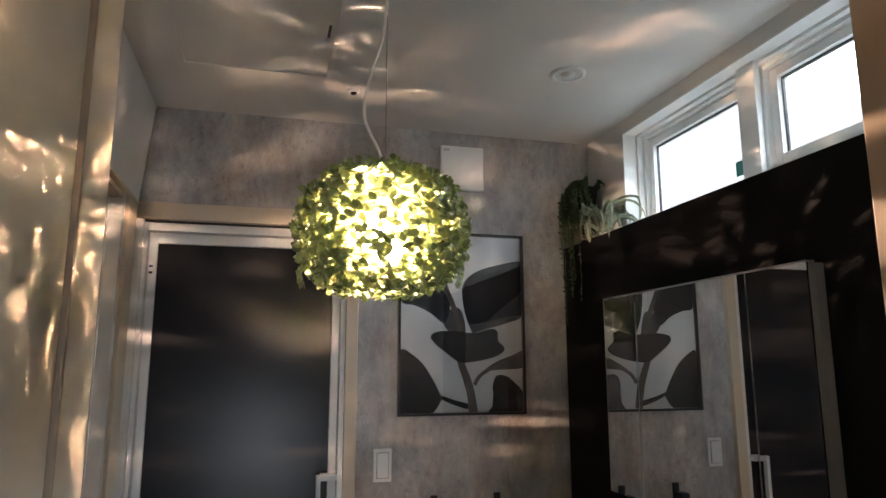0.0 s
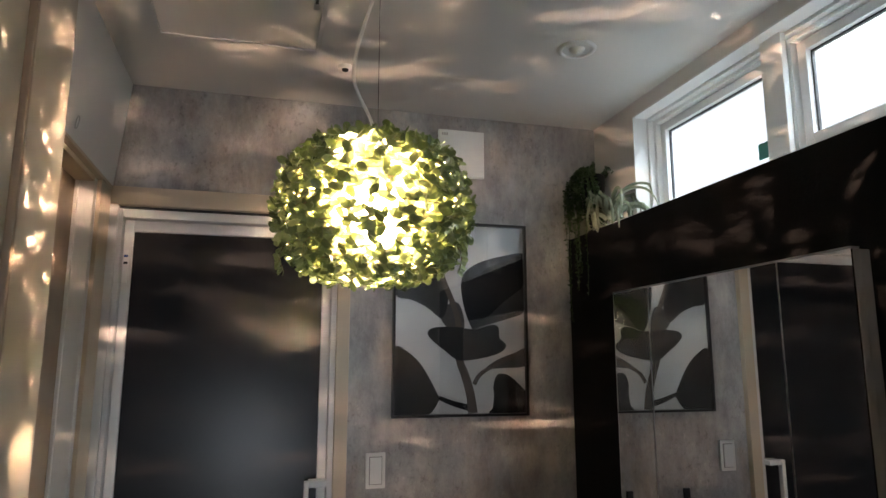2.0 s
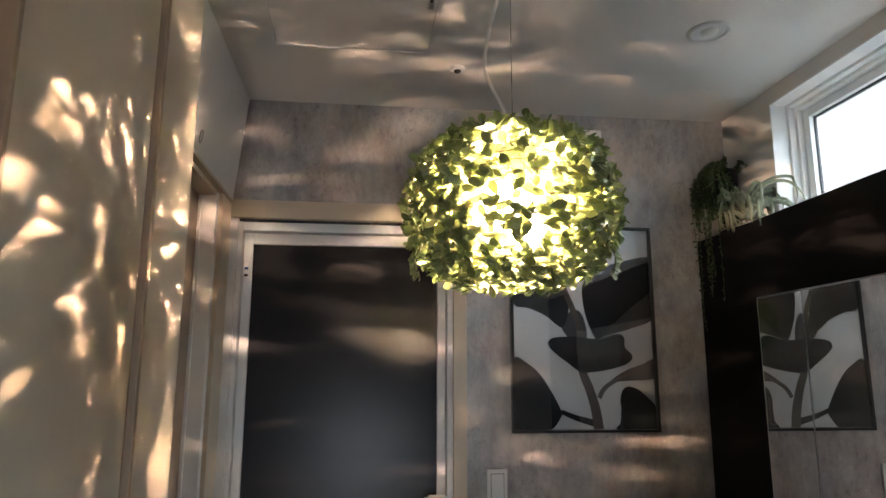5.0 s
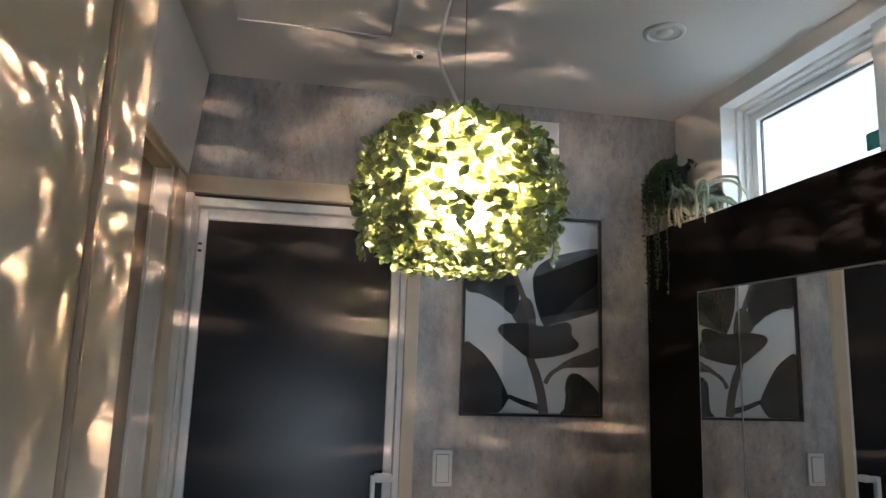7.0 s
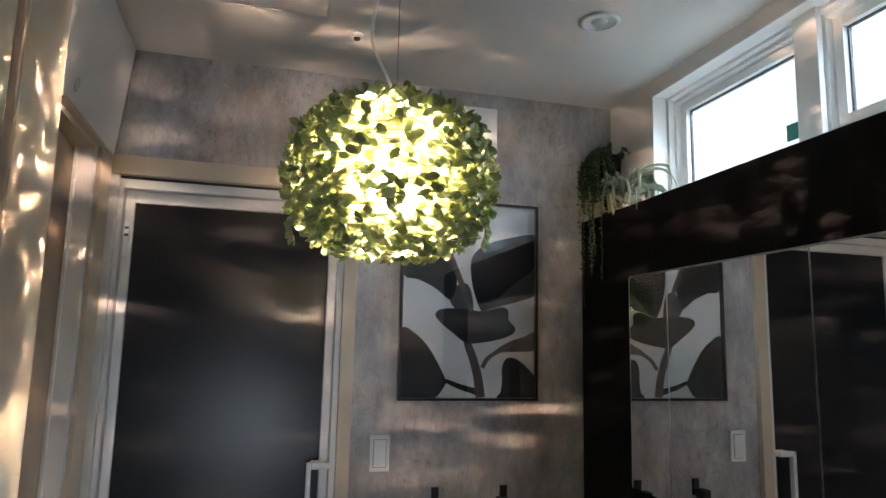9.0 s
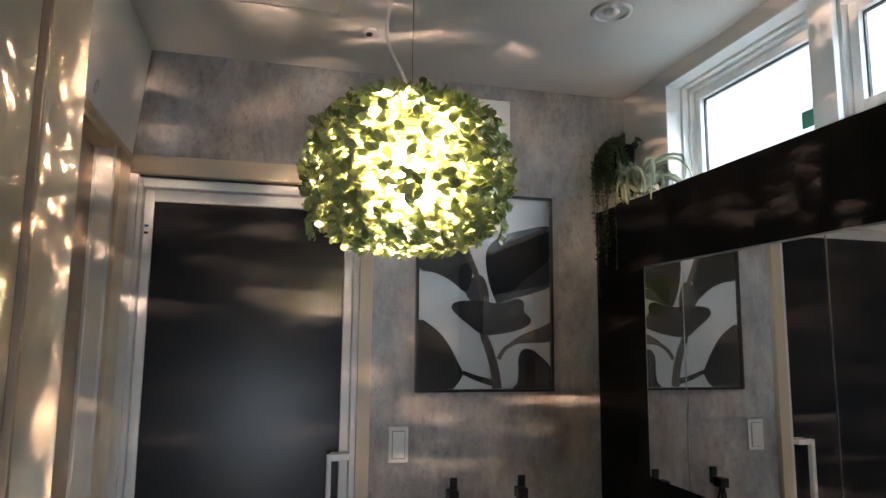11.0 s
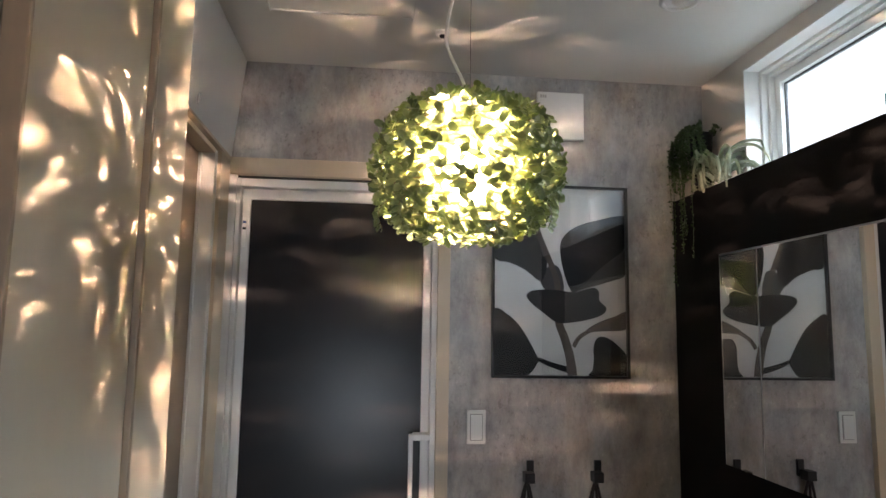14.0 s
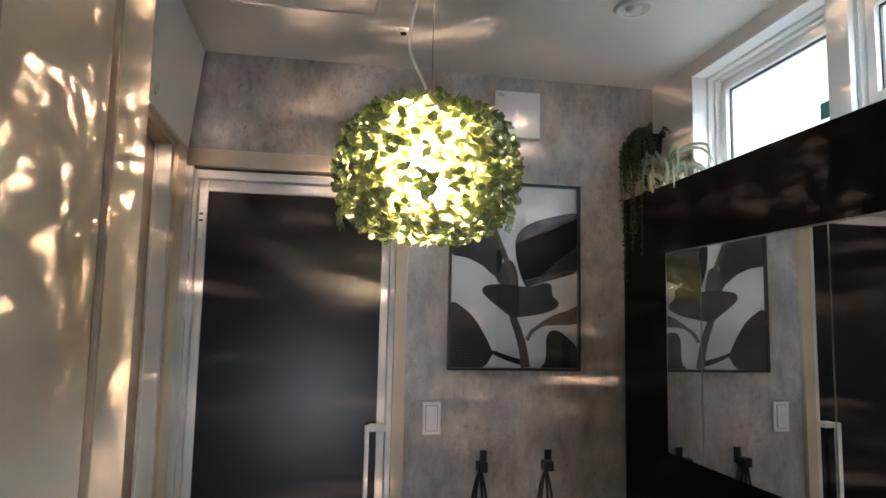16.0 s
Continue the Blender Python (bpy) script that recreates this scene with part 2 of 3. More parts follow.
def tube(points, radius, sides=8, taper=None):
    """A round bar along the points."""
    bm = bmesh.new()
    pts = [Vector(p) for p in points]
    rings = []
    for i, p in enumerate(pts):
        d = (pts[min(i + 1, len(pts) - 1)] - pts[max(i - 1, 0)]).normalized()
        u = d.orthogonal().normalized() if not rings else (side - d * side.dot(d)).normalized()
        side = u
        v = d.cross(u)
        r = radius * (taper(i / (len(pts) - 1)) if taper else 1)
        rings.append([bm.verts.new(p + (u * math.cos(a) + v * math.sin(a)) * r) for a in (2 * math.pi * k / sides for k in range(sides))])
    for a, b in zip(rings, rings[1:]):
        for k in range(sides):
            bm.faces.new((a[k], a[(k + 1) % sides], b[(k + 1) % sides], b[k]))
    bm.faces.new(rings[0]), bm.faces.new(rings[-1])
    return bm


def turned(profile, centre, sides=40):
    """A body turned about the upright axis from rows of (radius, height)."""
    bm = bmesh.new()
    rings = []
    for r, z in profile:
        if r < 1e-5:
            rings.append([bm.verts.new((centre[0], centre[1], centre[2] + z))])
        else:
            rings.append([bm.verts.new((centre[0] + r * math.cos(a), centre[1] + r * math.sin(a), centre[2] + z)) for a in (2 * math.pi * k / sides for k in range(sides))])
    for a, b in zip(rings, rings[1:]):
        for k in range(sides):
            q = [a[k % len(a)], a[(k + 1) % len(a)], b[(k + 1) % len(b)], b[k % len(b)]]
            q = list(dict.fromkeys(q))
            if len(q) > 2:
                bm.faces.new(q)
    return bm


def smooth_loop(points, steps=6, closed=True):
    """A rounded outline through the points."""
    n, out = len(points), []
    for i in range(n if closed else n - 1):
        p = [Vector(points[(i + k) % n] if closed else points[min(max(i + k, 0), n - 1)]) for k in (-1, 0, 1, 2)]
        for s in range(steps):
            t = s / steps
            out.append(0.5 * (2 * p[1] + (p[2] - p[0]) * t + (2 * p[0] - 5 * p[1] + 4 * p[2] - p[3]) * t * t + (3 * p[1] - p[0] - 3 * p[2] + p[3]) * t ** 3))
    if not closed:
        out.append(Vector(points[-1]))
    return out


# ---- the shell ----
structure("floor", boxes((-0.95, 1.45, -2.8, 2.2, -0.1, 0.0)), FLOOR, "beige vinyl floor of washroom and hall", "floor")
structure("ceiling", boxes((-0.95, 1.25, -2.8, 2.2, 2.4, 2.5)), CEILING, "off-white papered ceiling catching lamp light", "ceiling")
structure("wall_north", boxes((-0.95, -0.545, 2.08, 2.2, 0, 2.4), (0.150, 1.25, 2.08, 2.2, 0, 2.4), (-0.545, 0.150, 2.08, 2.2, 2.03, 2.4)),
          CONCRETE, "grey concrete-look papered wall with bathroom door", "wall")
structure("wall_east_lower", boxes((0.952, 1.25, 0.228, 2.079, 0, 1.972)), BLACK_WALL, "matt black papered half wall under high windows", "wall")
structure("wall_east_upper", boxes((1.07, 1.25, 1.81, 2.079, 1.974, 2.4), (1.07, 1.25, 0.228, 0.45, 1.974, 2.4), (1.07, 1.25, 0.45, 1.81, 2.352, 2.4)),
          WHITE_WALL, "white papered wall round the high windows", "wall")
structure("wall_west", boxes((-0.95, -0.68, -2.6, 2.079, 0, 2.4), (-0.679, -0.565, 1.935, 2.079, 0, 2.05), (-0.679, -0.60, 1.19, 2.079, 2.052, 2.4)),
          WHITE_WALL, "white wall with a recessed side door", "wall")
structure("wall_south", boxes((0.385, 1.25, 0.08, 0.226, 0, 2.4), (-0.679, -0.50, 0.08, 0.226, 0, 2.4), (-0.50, 0.385, 0.08, 0.226, 2.06, 2.4)),
          WHITE_WALL, "white partition with the entrance opening", "wall")
structure("wall_hall_east", boxes((1.1, 1.25, -2.6, 0.079, 0, 2.4)), HALL_WALL, "plain grey-beige hall wall", "wall")
structure("wall_hall_south", boxes((-0.679, -0.33, -2.75, -2.6, 0, 2.4), (0.07, 1.1, -2.75, -2.6, 0, 2.4), (-0.33, 0.07, -2.75, -2.6, 1.1, 2.4), (-0.33, 0.07, -2.75, -2.6, 0, 0.35)),
          HALL_WALL, "plain grey-beige hall wall with a narrow window", "wall")

# entrance jamb lining
jamb = thing("door_2", (0.38, 0.15, 0), "brown-beige lining of the entrance opening", "door frame", kind="structure")
part("jamb", boxes((0.372, 0.3845, 0.066, 0.238, 0, 2.058), bevel=0.002), TAN, jamb)
part("casing", boxes((0.377, 0.43, 0.2265, 0.236, 0, 2.12), bevel=0.002), TAN, jamb)


# ---- high windows ----
def window(name, y0, y1, z0, z1, label):
    w = thing(name, (1.14, (y0 + y1) / 2, z0), label, "window", kind="structure")

    def ring(x0, x1, a0, a1, b0, b1, t, bevel=0.0015):
        return boxes((x0, x1, a0, a0 + t, b0, b1), (x0, x1, a1 - t, a1, b0, b1), (x0, x1, a0 + t, a1 - t, b0, b0 + t), (x0, x1, a0 + t, a1 - t, b1 - t, b1), bevel=bevel)

    part("window_frame", ring(1.118, 1.205, y0, y1, z0, z1, 0.014), SASH, w)
    part("stop_rail", ring(1.137, 1.200, y0 + 0.0145, y1 - 0.0145, z0 + 0.0145, z1 - 0.0145, 0.012), SASH, w)
    sash = part("sash", ring(1.152, 1.190, y0 + 0.031, y1 - 0.031, z0 + 0.031, z1 - 0.031, 0.026), SASH, w)
    part("gasket", ring(1.1662, 1.1765, y0 + 0.0575, y1 - 0.0575, z0 + 0.0575, z1 - 0.0575, 0.0032, 0.0), RUBBER_AND_SHADE, sash, "thin black glazing gasket")
    g = part("pane", boxes((1.168, 1.172, y0 + 0.060, y1 - 0.060, z0 + 0.060, z1 - 0.060)), GLASS, w)
    g.visible_shadow = False
    return w


win = window("window_1", 1.252, 1.808, 1.98, 2.351, "white vinyl casement window with overexposed daylight")
part("latch_plate", boxes((1.1335, 1.1365, 1.70, 1.74, 2.322, 2.332), bevel=0.001), PLASTIC, win)
part("sticker", boxes((1.165, 1.1675, 1.322, 1.360, 2.072, 2.116)), STICKER, win, "small green sticker on the glass")
window("window_2", 0.45, 1.220, 2.024, 2.351, "white vinyl fixed window with overexposed daylight")
structure("window_mullion", boxes((1.102, 1.1175, 1.187, 1.257, 1.976, 2.350), (1.1178, 1.21, 1.2205, 1.2515, 1.976, 2.350), bevel=0.002), SASH, "white post between the two high windows", "mullion")
# added reflector, out of view from below: throws daylight onto the ceiling
structure("ledge_bounce_board", boxes((0.958, 1.117, 0.4515, 1.803, 1.9725, 1.9755)), SASH, "unseen white board added on the window ledge to bounce daylight upwards", "sill")
structure("window_sill", boxes((1.108, 1.21, 0.451, 1.1865, 1.976, 2.0235), bevel=0.002), SASH, "white sill block under the fixed window", "sill")
structure("window_reveal", boxes((1.066, 1.117, 1.8035, 1.8095, 1.976, 2.3515), (1.066, 1.117, 0.451, 1.803, 2.3455, 2.3515), bevel=0.001), SASH, "white lining of the window opening", "trim")
structure("backdrop", boxes((9.0, 9.1, -12, 16, -4, 12)), emitter("overcast_sky", (0.93, 0.97, 1.0), 1.25), "bright overcast sky outside the windows", "sky")

# ---- bathroom door ----
door = thing("door_1", (-0.2, 2.12, 0), "charcoal bathroom door in a white aluminium frame", "door", kind="structure")
part("head_casing", boxes((-0.560, 0.169, 2.052, 2.0795, 2.008, 2.064), bevel=0.002), CREAM, door, "cream head casing")
part("side_casing", boxes((0.128, 0.169, 2.056, 2.0795, 0, 2.0075), bevel=0.002), CREAM, door, "cream side casing")
part("side_casing", boxes((-0.562, -0.532, 2.056, 2.0795, 0, 2.0075), bevel=0.002), ALU, door)
part("door_frame", boxes((-0.5315, -0.519, 2.068, 2.19, 0, 1.999), (0.110, 0.1275, 2.068, 2.19, 0, 1.999), (-0.519, 0.110, 2.072, 2.19, 1.972, 1.999), bevel=0.002), ALU, door)
# the gap's shade is a solid black strip
part("track_shadow_gap", boxes((-0.531, 0.127, 2.075, 2.15, 1.9995, 2.0075)), RUBBER_AND_SHADE, door, "black strip standing for the shade in the gap above the frame")
leaf_ = part("door_leaf", boxes((-0.5165, -0.491, 2.095, 2.13, 0.02, 1.9695), (0.083, 0.1085, 2.095, 2.13, 0.02, 1.9695), (-0.491, 0.083, 2.095, 2.13, 1.935, 1.9695), bevel=0.002), ALU, door)
part("panel", boxes((-0.4905, 0.0825, 2.106, 2.122, 0.05, 1.9345)), DOOR_DARK, door, "dark frosted charcoal panel")
part("latch", boxes((-0.5125, -0.4985, 2.088, 2.0945, 1.775, 1.875), bevel=0.002), PLASTIC, leaf_, "small white door catch")
part("latch_mark", boxes((-0.511, -0.500, 2.0855, 2.0878, 1.853, 1.860)), BLUE, leaf_, "blue mark on the catch")
part("latch_mark", boxes((-0.511, -0.500, 2.0855, 2.0878, 1.832, 1.839)), RUBBER_AND_SHADE, leaf_, "black mark on the catch")
pull = part("door_handle", boxes((0.042, 0.056, 2.040, 2.062, 0.70, 1.187), bevel=0.003), ALU, door, "white upright pull bar")
part("bracket", boxes((0.0565, 0.108, 2.042, 2.094, 1.168, 1.187), bevel=0.003), ALU, pull)
part("bracket", boxes((0.0565, 0.108, 2.042, 2.094, 0.70, 0.72), bevel=0.003), ALU, pull)
# unseen black sheet added in place of the unlit room's darkness
structure("bath_dark_sheet", boxes((-0.6, 0.3, 2.201, 2.21, 0, 2.2)), RUBBER_AND_SHADE, "black sheet standing for the dark of the bathroom behind the door", "wall")

# ---- side door in the west wall ----
side = thing("door_3", (-0.62, 1.56, 0), "plain beige side door set back in its casing", "door", kind="structure")
part("door_leaf", boxes((-0.648, -0.613, 1.215, 1.905, 0.01, 2.035), bevel=0.002), TAN, side)
part("jamb", boxes((-0.678, -0.566, 1.906, 1.9345, 0, 2.048), bevel=0.002), PLASTIC, side, "pale jamb lit by daylight")
part("door_stop", boxes((-0.612, -0.604, 1.893, 1.9055, 0, 2.034), bevel=0.001), PLASTIC, side)
part("head", boxes((-0.678, -0.566, 1.19, 1.9055, 2.036, 2.0495), bevel=0.001), CREAM, side)
part("side_casing", boxes((-0.5645, -0.553, 1.930, 2.052, 0, 2.0495), bevel=0.002), CREAM, side, "cream casing")
part("head_casing", boxes((-0.598, -0.549, 1.19, 2.0515, 2.050, 2.060), bevel=0.002), CREAM, side)

# leaning flap panel over the side door
flap = thing("wall_cabinet_flap", (-0.57, 1.63, 2.06), "white flap panel leaning out over the side door", "cabinet door")
bm = bmesh.new()
vs = [bm.verts.new(p) for y in (1.185, 2.0785) for p in ((-0.557, y, 2.0615), (-0.524, y, 2.3985), (-0.544, y, 2.3985), (-0.577, y, 2.0615))]
for q in ((0, 1, 2, 3), (7, 6, 5, 4), (0, 4, 5, 1), (1, 5, 6, 2), (2, 6, 7, 3), (3, 7, 4, 0)):
    bm.faces.new([vs[i] for i in q])
part("panel", bm, PLASTIC, flap)
ring_pts = [(-0.5475 + 0.003 * math.sin(a), 1.625 + 0.010 * math.cos(a), 2.108 + 0.016 * math.sin(a)) for a in (2 * math.pi * k / 20 for k in range(21))]
part("ring_pull", tube(ring_pts, 0.0012, 6), STEEL, flap, "small steel ring pull")

# ---- sliding closet doors ----
closet = thing("sliding_closet", (-0.49, 0.7, 0), "ivory sliding closet doors overlapping one another", "closet")
part("end_panel", boxes((-0.466, -0.4355, 0.9725, 1.151, 0, 2.3985), bevel=0.004), IVORY, closet)
part("end_return", boxes((-0.678, -0.467, 1.125, 1.150, 0, 2.3985)), IVORY, closet)
part("edge_strip", boxes((-0.4655, -0.4345, 0.9615, 0.972, 0, 2.3985), bevel=0.002), TAN, closet, "tan edge strip of the door")
part("sliding_panel", boxes((-0.472, -0.4445, 0.612, 0.9610, 0.01, 2.385), bevel=0.003), IVORY, closet)
part("edge_strip", boxes((-0.4715, -0.4425, 0.604, 0.6115, 0.01, 2.385), bevel=0.002), TAN, closet, "tan edge strip of the door")
part("sliding_panel", boxes((-0.496, -0.4725, 0.228, 0.64, 0.01, 2.385), bevel=0.003), IVORY, closet)

# ---- ceiling fittings ----
hatch = thing("ceiling_hatch", (-0.19, 1.47, 2.4), "flush ceiling access hatch with thin metal edge", "hatch")
part("panel", boxes((-0.388, 0.008, 1.252, 1.688, 2.396, 2.3995)), CEILING, hatch)
for r in ((-0.402, -0.390, 1.24, 1.70), (0.010, 0.022, 1.24, 1.70)):
    part("edge", boxes((r[0], r[1], r[2], r[3], 2.393, 2.3995), bevel=0.001), CEILING, hatch)
for r in ((1.690, 1.70), (1.24, 1.25)):
    part("edge", boxes((-0.3895, 0.0095, r[0], r[1], 2.3935, 2.3995), bevel=0.001), CEILING, hatch)
part("latch_slot", boxes((-0.012, 0.002, 1.37, 1.47, 2.3935, 2.3955), bevel=0.0008), STEEL, hatch, "steel latch plate with dark slot")
part("slot", boxes((-0.0085, -0.0015, 1.375, 1.44, 2.3925, 2.3933)), RUBBER_AND_SHADE, hatch, "dark slot")

dl = thing("downlight", (0.712, 1.50, 2.4), "round recessed white ceiling downlight", "downlight")
part("trim_ring", turned([(0.040, -0.001), (0.041, -0.005), (0.046, -0.007), (0.053, -0.004), (0.055, -0.0005)], (0.712, 1.5, 2.4), 48), PLASTIC, dl, smooth=True)
part("reflector", turned([(0.040, -0.0012), (0.034, -0.0010), (0.022, -0.0008)], (0.712, 1.5, 2.4), 48), SHADE, dl, smooth=True)
part("lamp_face", turned([(0.022, -0.0012), (0.018, -0.006), (0.0, -0.0075)], (0.712, 1.5, 2.4), 32), mat("frosted_lens", (0.75, 0.72, 0.66), 0.4), dl, smooth=True)

sensor = thing("ceiling_sensor", (0.103, 1.778, 2.4), "small white ceiling sensor with a black eye", "sensor")
part("base", turned([(0.022, -0.0005), (0.021, -0.006), (0.015, -0.010), (0.0, -0.011)], (0.103, 1.778, 2.4), 28), PLASTIC, sensor, smooth=True)
part("eye", turned([(0.010, -0.0112), (0.009, -0.016), (0.0, -0.019)], (0.103, 1.774, 2.4), 20), RUBBER_AND_SHADE, sensor, "black sensor eye", smooth=True)

# ---- wall fittings on the concrete wall ----
vent = thing("wall_unit", (0.545, 2.07, 2.17), "flat white square ventilation cover on the wall", "vent cover")
part("cover", boxes((0.462, 0.626, 2.052, 2.070, 2.172, 2.340), bevel=0.004), PLASTIC, vent)
part("backplate", boxes((0.472, 0.616, 2.0705, 2.0795, 2.182, 2.330)), PLASTIC, vent)
for k in range(3):
    part("mark", boxes((0.472 + 0.008 * k, 0.477 + 0.008 * k, 2.0512, 2.0518, 2.318, 2.328)), CABINET, vent)

switch = thing("light_switch", (0.262, 2.075, 1.153), "white light switch plate with a wide rocker", "light switch")
part("plate", boxes((0.231, 0.293, 2.070, 2.0795, 1.152, 1.260), bevel=0.003), PLASTIC, switch)
part("groove", boxes((0.2415, 0.2825, 2.0692, 2.0699, 1.164, 1.248)), CABINET_GREY, switch, "grey groove round the rocker")
part("rocker", boxes((0.2435, 0.2805, 2.0655, 2.0690, 1.166, 1.246), bevel=0.0015), SASH, switch)

# ---- framed print ----
art = thing("framed_print", (0.545, 2.06, 1.363), "black framed print of dark rubber plant leaves", "picture")
PX0, PX1, PZ0, PZ1 = 0.310, 0.778, 1.364, 2.012
part("frame", boxes((PX0, PX0 + 0.008, 2.056, 2.0795, PZ0, PZ1), (PX1 - 0.008, PX1, 2.056, 2.0795, PZ0, PZ1),
                    (PX0 + 0.008, PX1 - 0.008, 2.056, 2.0795, PZ0, PZ0 + 0.008), (PX0 + 0.008, PX1 - 0.008, 2.056, 2.0795, PZ1 - 0.008, PZ1), bevel=0.001), FRAME_BLACK, art)
part("sheet", boxes((PX0 + 0.0085, PX1 - 0.0085, 2.070, 2.078, PZ0 + 0.0085, PZ1 - 0.0085)), PAPER, art, "pale grey sheet")
pg = part("glazing", boxes((PX0 + 0.0085, PX1 - 0.0085, 2.0595, 2.061, PZ0 + 0.0085, PZ1 - 0.0085)), PIC_GLASS, art, "clear reflecting glass")
pg.visible_shadow = False
U0, U1, V0, V1 = PX0 + 0.009, PX1 - 0.009, PZ0 + 0.009, PZ1 - 0.009


def inked(name, outline, layer, ink, label, steps=6):
    """One printed shape: outline in parts of the sheet's width and height from its top left."""
    pts = smooth_loop(outline, steps)
    y = 2.0695 - 0.0004 * layer
    bm = bmesh.new()
    vs = []
    for u, v in pts:
        p = (U0 + min(max(u, 0), 1) * (U1 - U0), y, V1 - min(max(v, 0), 1) * (V1 - V0))
        if not vs or (vs[-1].co - Vector(p)).length > 1e-5:
            vs.append(bm.verts.new(p))
    f = bm.faces.new(vs)
    bmesh.ops.triangulate(bm, faces=[f])
    part(name, bm, ink, art, label)


def stroke(name, line, w0, w1, layer, ink, label):
    pts = smooth_loop(line, 8, closed=False)
    left, right = [], []
    for i, p in enumerate(pts):
        d = (pts[min(i + 1, len(pts) - 1)] - pts[max(i - 1, 0)])
        d = Vector((d.x * 0.72, d.y)).normalized()
        w = w0 + (w1 - w0) * i / (len(pts) - 1)
        nrm = Vector((-d.y / 0.72, d.x)) * w
        left.append(p + nrm), right.append(p - nrm)
    inked(name, [tuple(p) for p in left + right[::-1]], layer, ink, label, 1)


inked("printed_leaf", [(0, 0.66), (0.09, 0.68), (0.18, 0.735), (0.26, 0.82), (0.325, 0.91), (0.325, 0.935), (0.25, 1.0), (0.12, 1.0), (0, 1.0), (-0.05, 0.83)], 1, INK_DARK, "dark printed leaf")
inked("printed_leaf", [(-0.05, -0.02), (0.10, -0.02), (0.22, 0.03), (0.30, 0.17), (0.385, 0.33), (0.395, 0.43), (0.345, 0.505), (0.235, 0.45), (0.11, 0.41), (0, 0.385), (-0.05, 0.2)], 2, INK_DARK, "dark printed leaf")
inked("printed_leaf", [(0.34, 0.50), (0.40, 0.43), (0.47, 0.42), (0.51, 0.47), (0.52, 0.56), (0.42, 0.57)], 1, INK_MID, "grey printed leaf")
inked("printed_leaf", [(0.60, 0.555), (0.72, 0.47), (0.88, 0.38), (1.0, 0.325), (1.03, 0.38), (1.0, 0.465), (0.88, 0.50), (0.74, 0.53)], 2, INK_MID, "grey leaf underside in print")
inked("printed_leaf", [(0.58, 0.555), (0.525, 0.46), (0.50, 0.36), (0.505, 0.29), (0.56, 0.235), (0.66, 0.195), (0.80, 0.165), (1.0, 0.14), (1.05, 0.22), (1.0, 0.32), (0.85, 0.405), (0.72, 0.485), (0.625, 0.555)], 3, INK_BLACK, "broad black printed leaf")
inked("printed_leaf", [(0.695, 0.765), (0.80, 0.715), (0.92, 0.685), (1.0, 0.66), (1.03, 0.70), (1.0, 0.755), (0.86, 0.765)], 2, INK_MID, "grey printed leaf")
inked("printed_leaf", [(0.745, 0.87), (0.76, 0.82), (0.80, 0.795), (0.87, 0.805), (0.95, 0.85), (1.0, 0.89), (1.04, 0.95), (1.0, 1.0), (0.86, 1.0), (0.71, 1.0), (0.76, 0.955), (0.755, 0.91)], 3, INK_DARK, "dark printed leaf")
stroke("printed_stem", [(0.585, 1.0), (0.565, 0.90), (0.525, 0.80), (0.485, 0.725), (0.48, 0.62), (0.475, 0.52), (0.43, 0.42), (0.33, 0.24), (0.27, 0.06)], 0.026, 0.012, 4, INK_STEM, "grey printed stem")
stroke("printed_stem", [(0.325, 0.915), (0.43, 0.945), (0.555, 0.97)], 0.010, 0.017, 3, INK_DARK, "dark printed twig")
stroke("printed_stem", [(0.595, 0.85), (0.64, 0.80), (0.72, 0.765), (0.85, 0.72), (1.0, 0.67)], 0.012, 0.008, 4, INK_STEM, "grey printed twig")
inked("printed_leaf", [(0.24, 0.585), (0.29, 0.555), (0.45, 0.55), (0.60, 0.56), (0.74, 0.535), (0.795, 0.555), (0.795, 0.60), (0.85, 0.645), (0.80, 0.685), (0.65, 0.715), (0.48, 0.725), (0.37, 0.675), (0.28, 0.625)], 5, INK_DARK, "dark printed leaf across the stem")

# ---- mirror cabinet on the black wall ----
cab = thing("mirror_cabinet", (0.93, 1.287, 1.158), "three-door mirror cabinet on the black wall", "mirror cabinet")
part("body", boxes((0.928, 0.9515, 0.872, 1.704, 1.158, 1.742), bevel=0.002), CABINET, cab)
part("top_trim", boxes((0.9075, 0.9275, 0.871, 1.7045, 1.7425, 1.746)), STEEL, cab, "thin metal top trim")
for y0, y1 in ((0.871, 1.0485), (1.0515, 1.5195), (1.5225, 1.7045)):
    d = part("door", boxes((0.9125, 0.9275, y0, y1, 1.158, 1.742), bevel=0.0008), CABINET, cab)
    part("mirror_pane", boxes((0.9082, 0.912, y0 + 0.0006, y1 - 0.0006, 1.1586, 1.7414)), MIRROR, d, "clear silvered mirror")
    part("edge_strip", boxes((0.9079, 0.9122, y1 - 0.0005, y1 + 0.001, 1.1586, 1.7414)), STEEL, d, "bright ground edge")

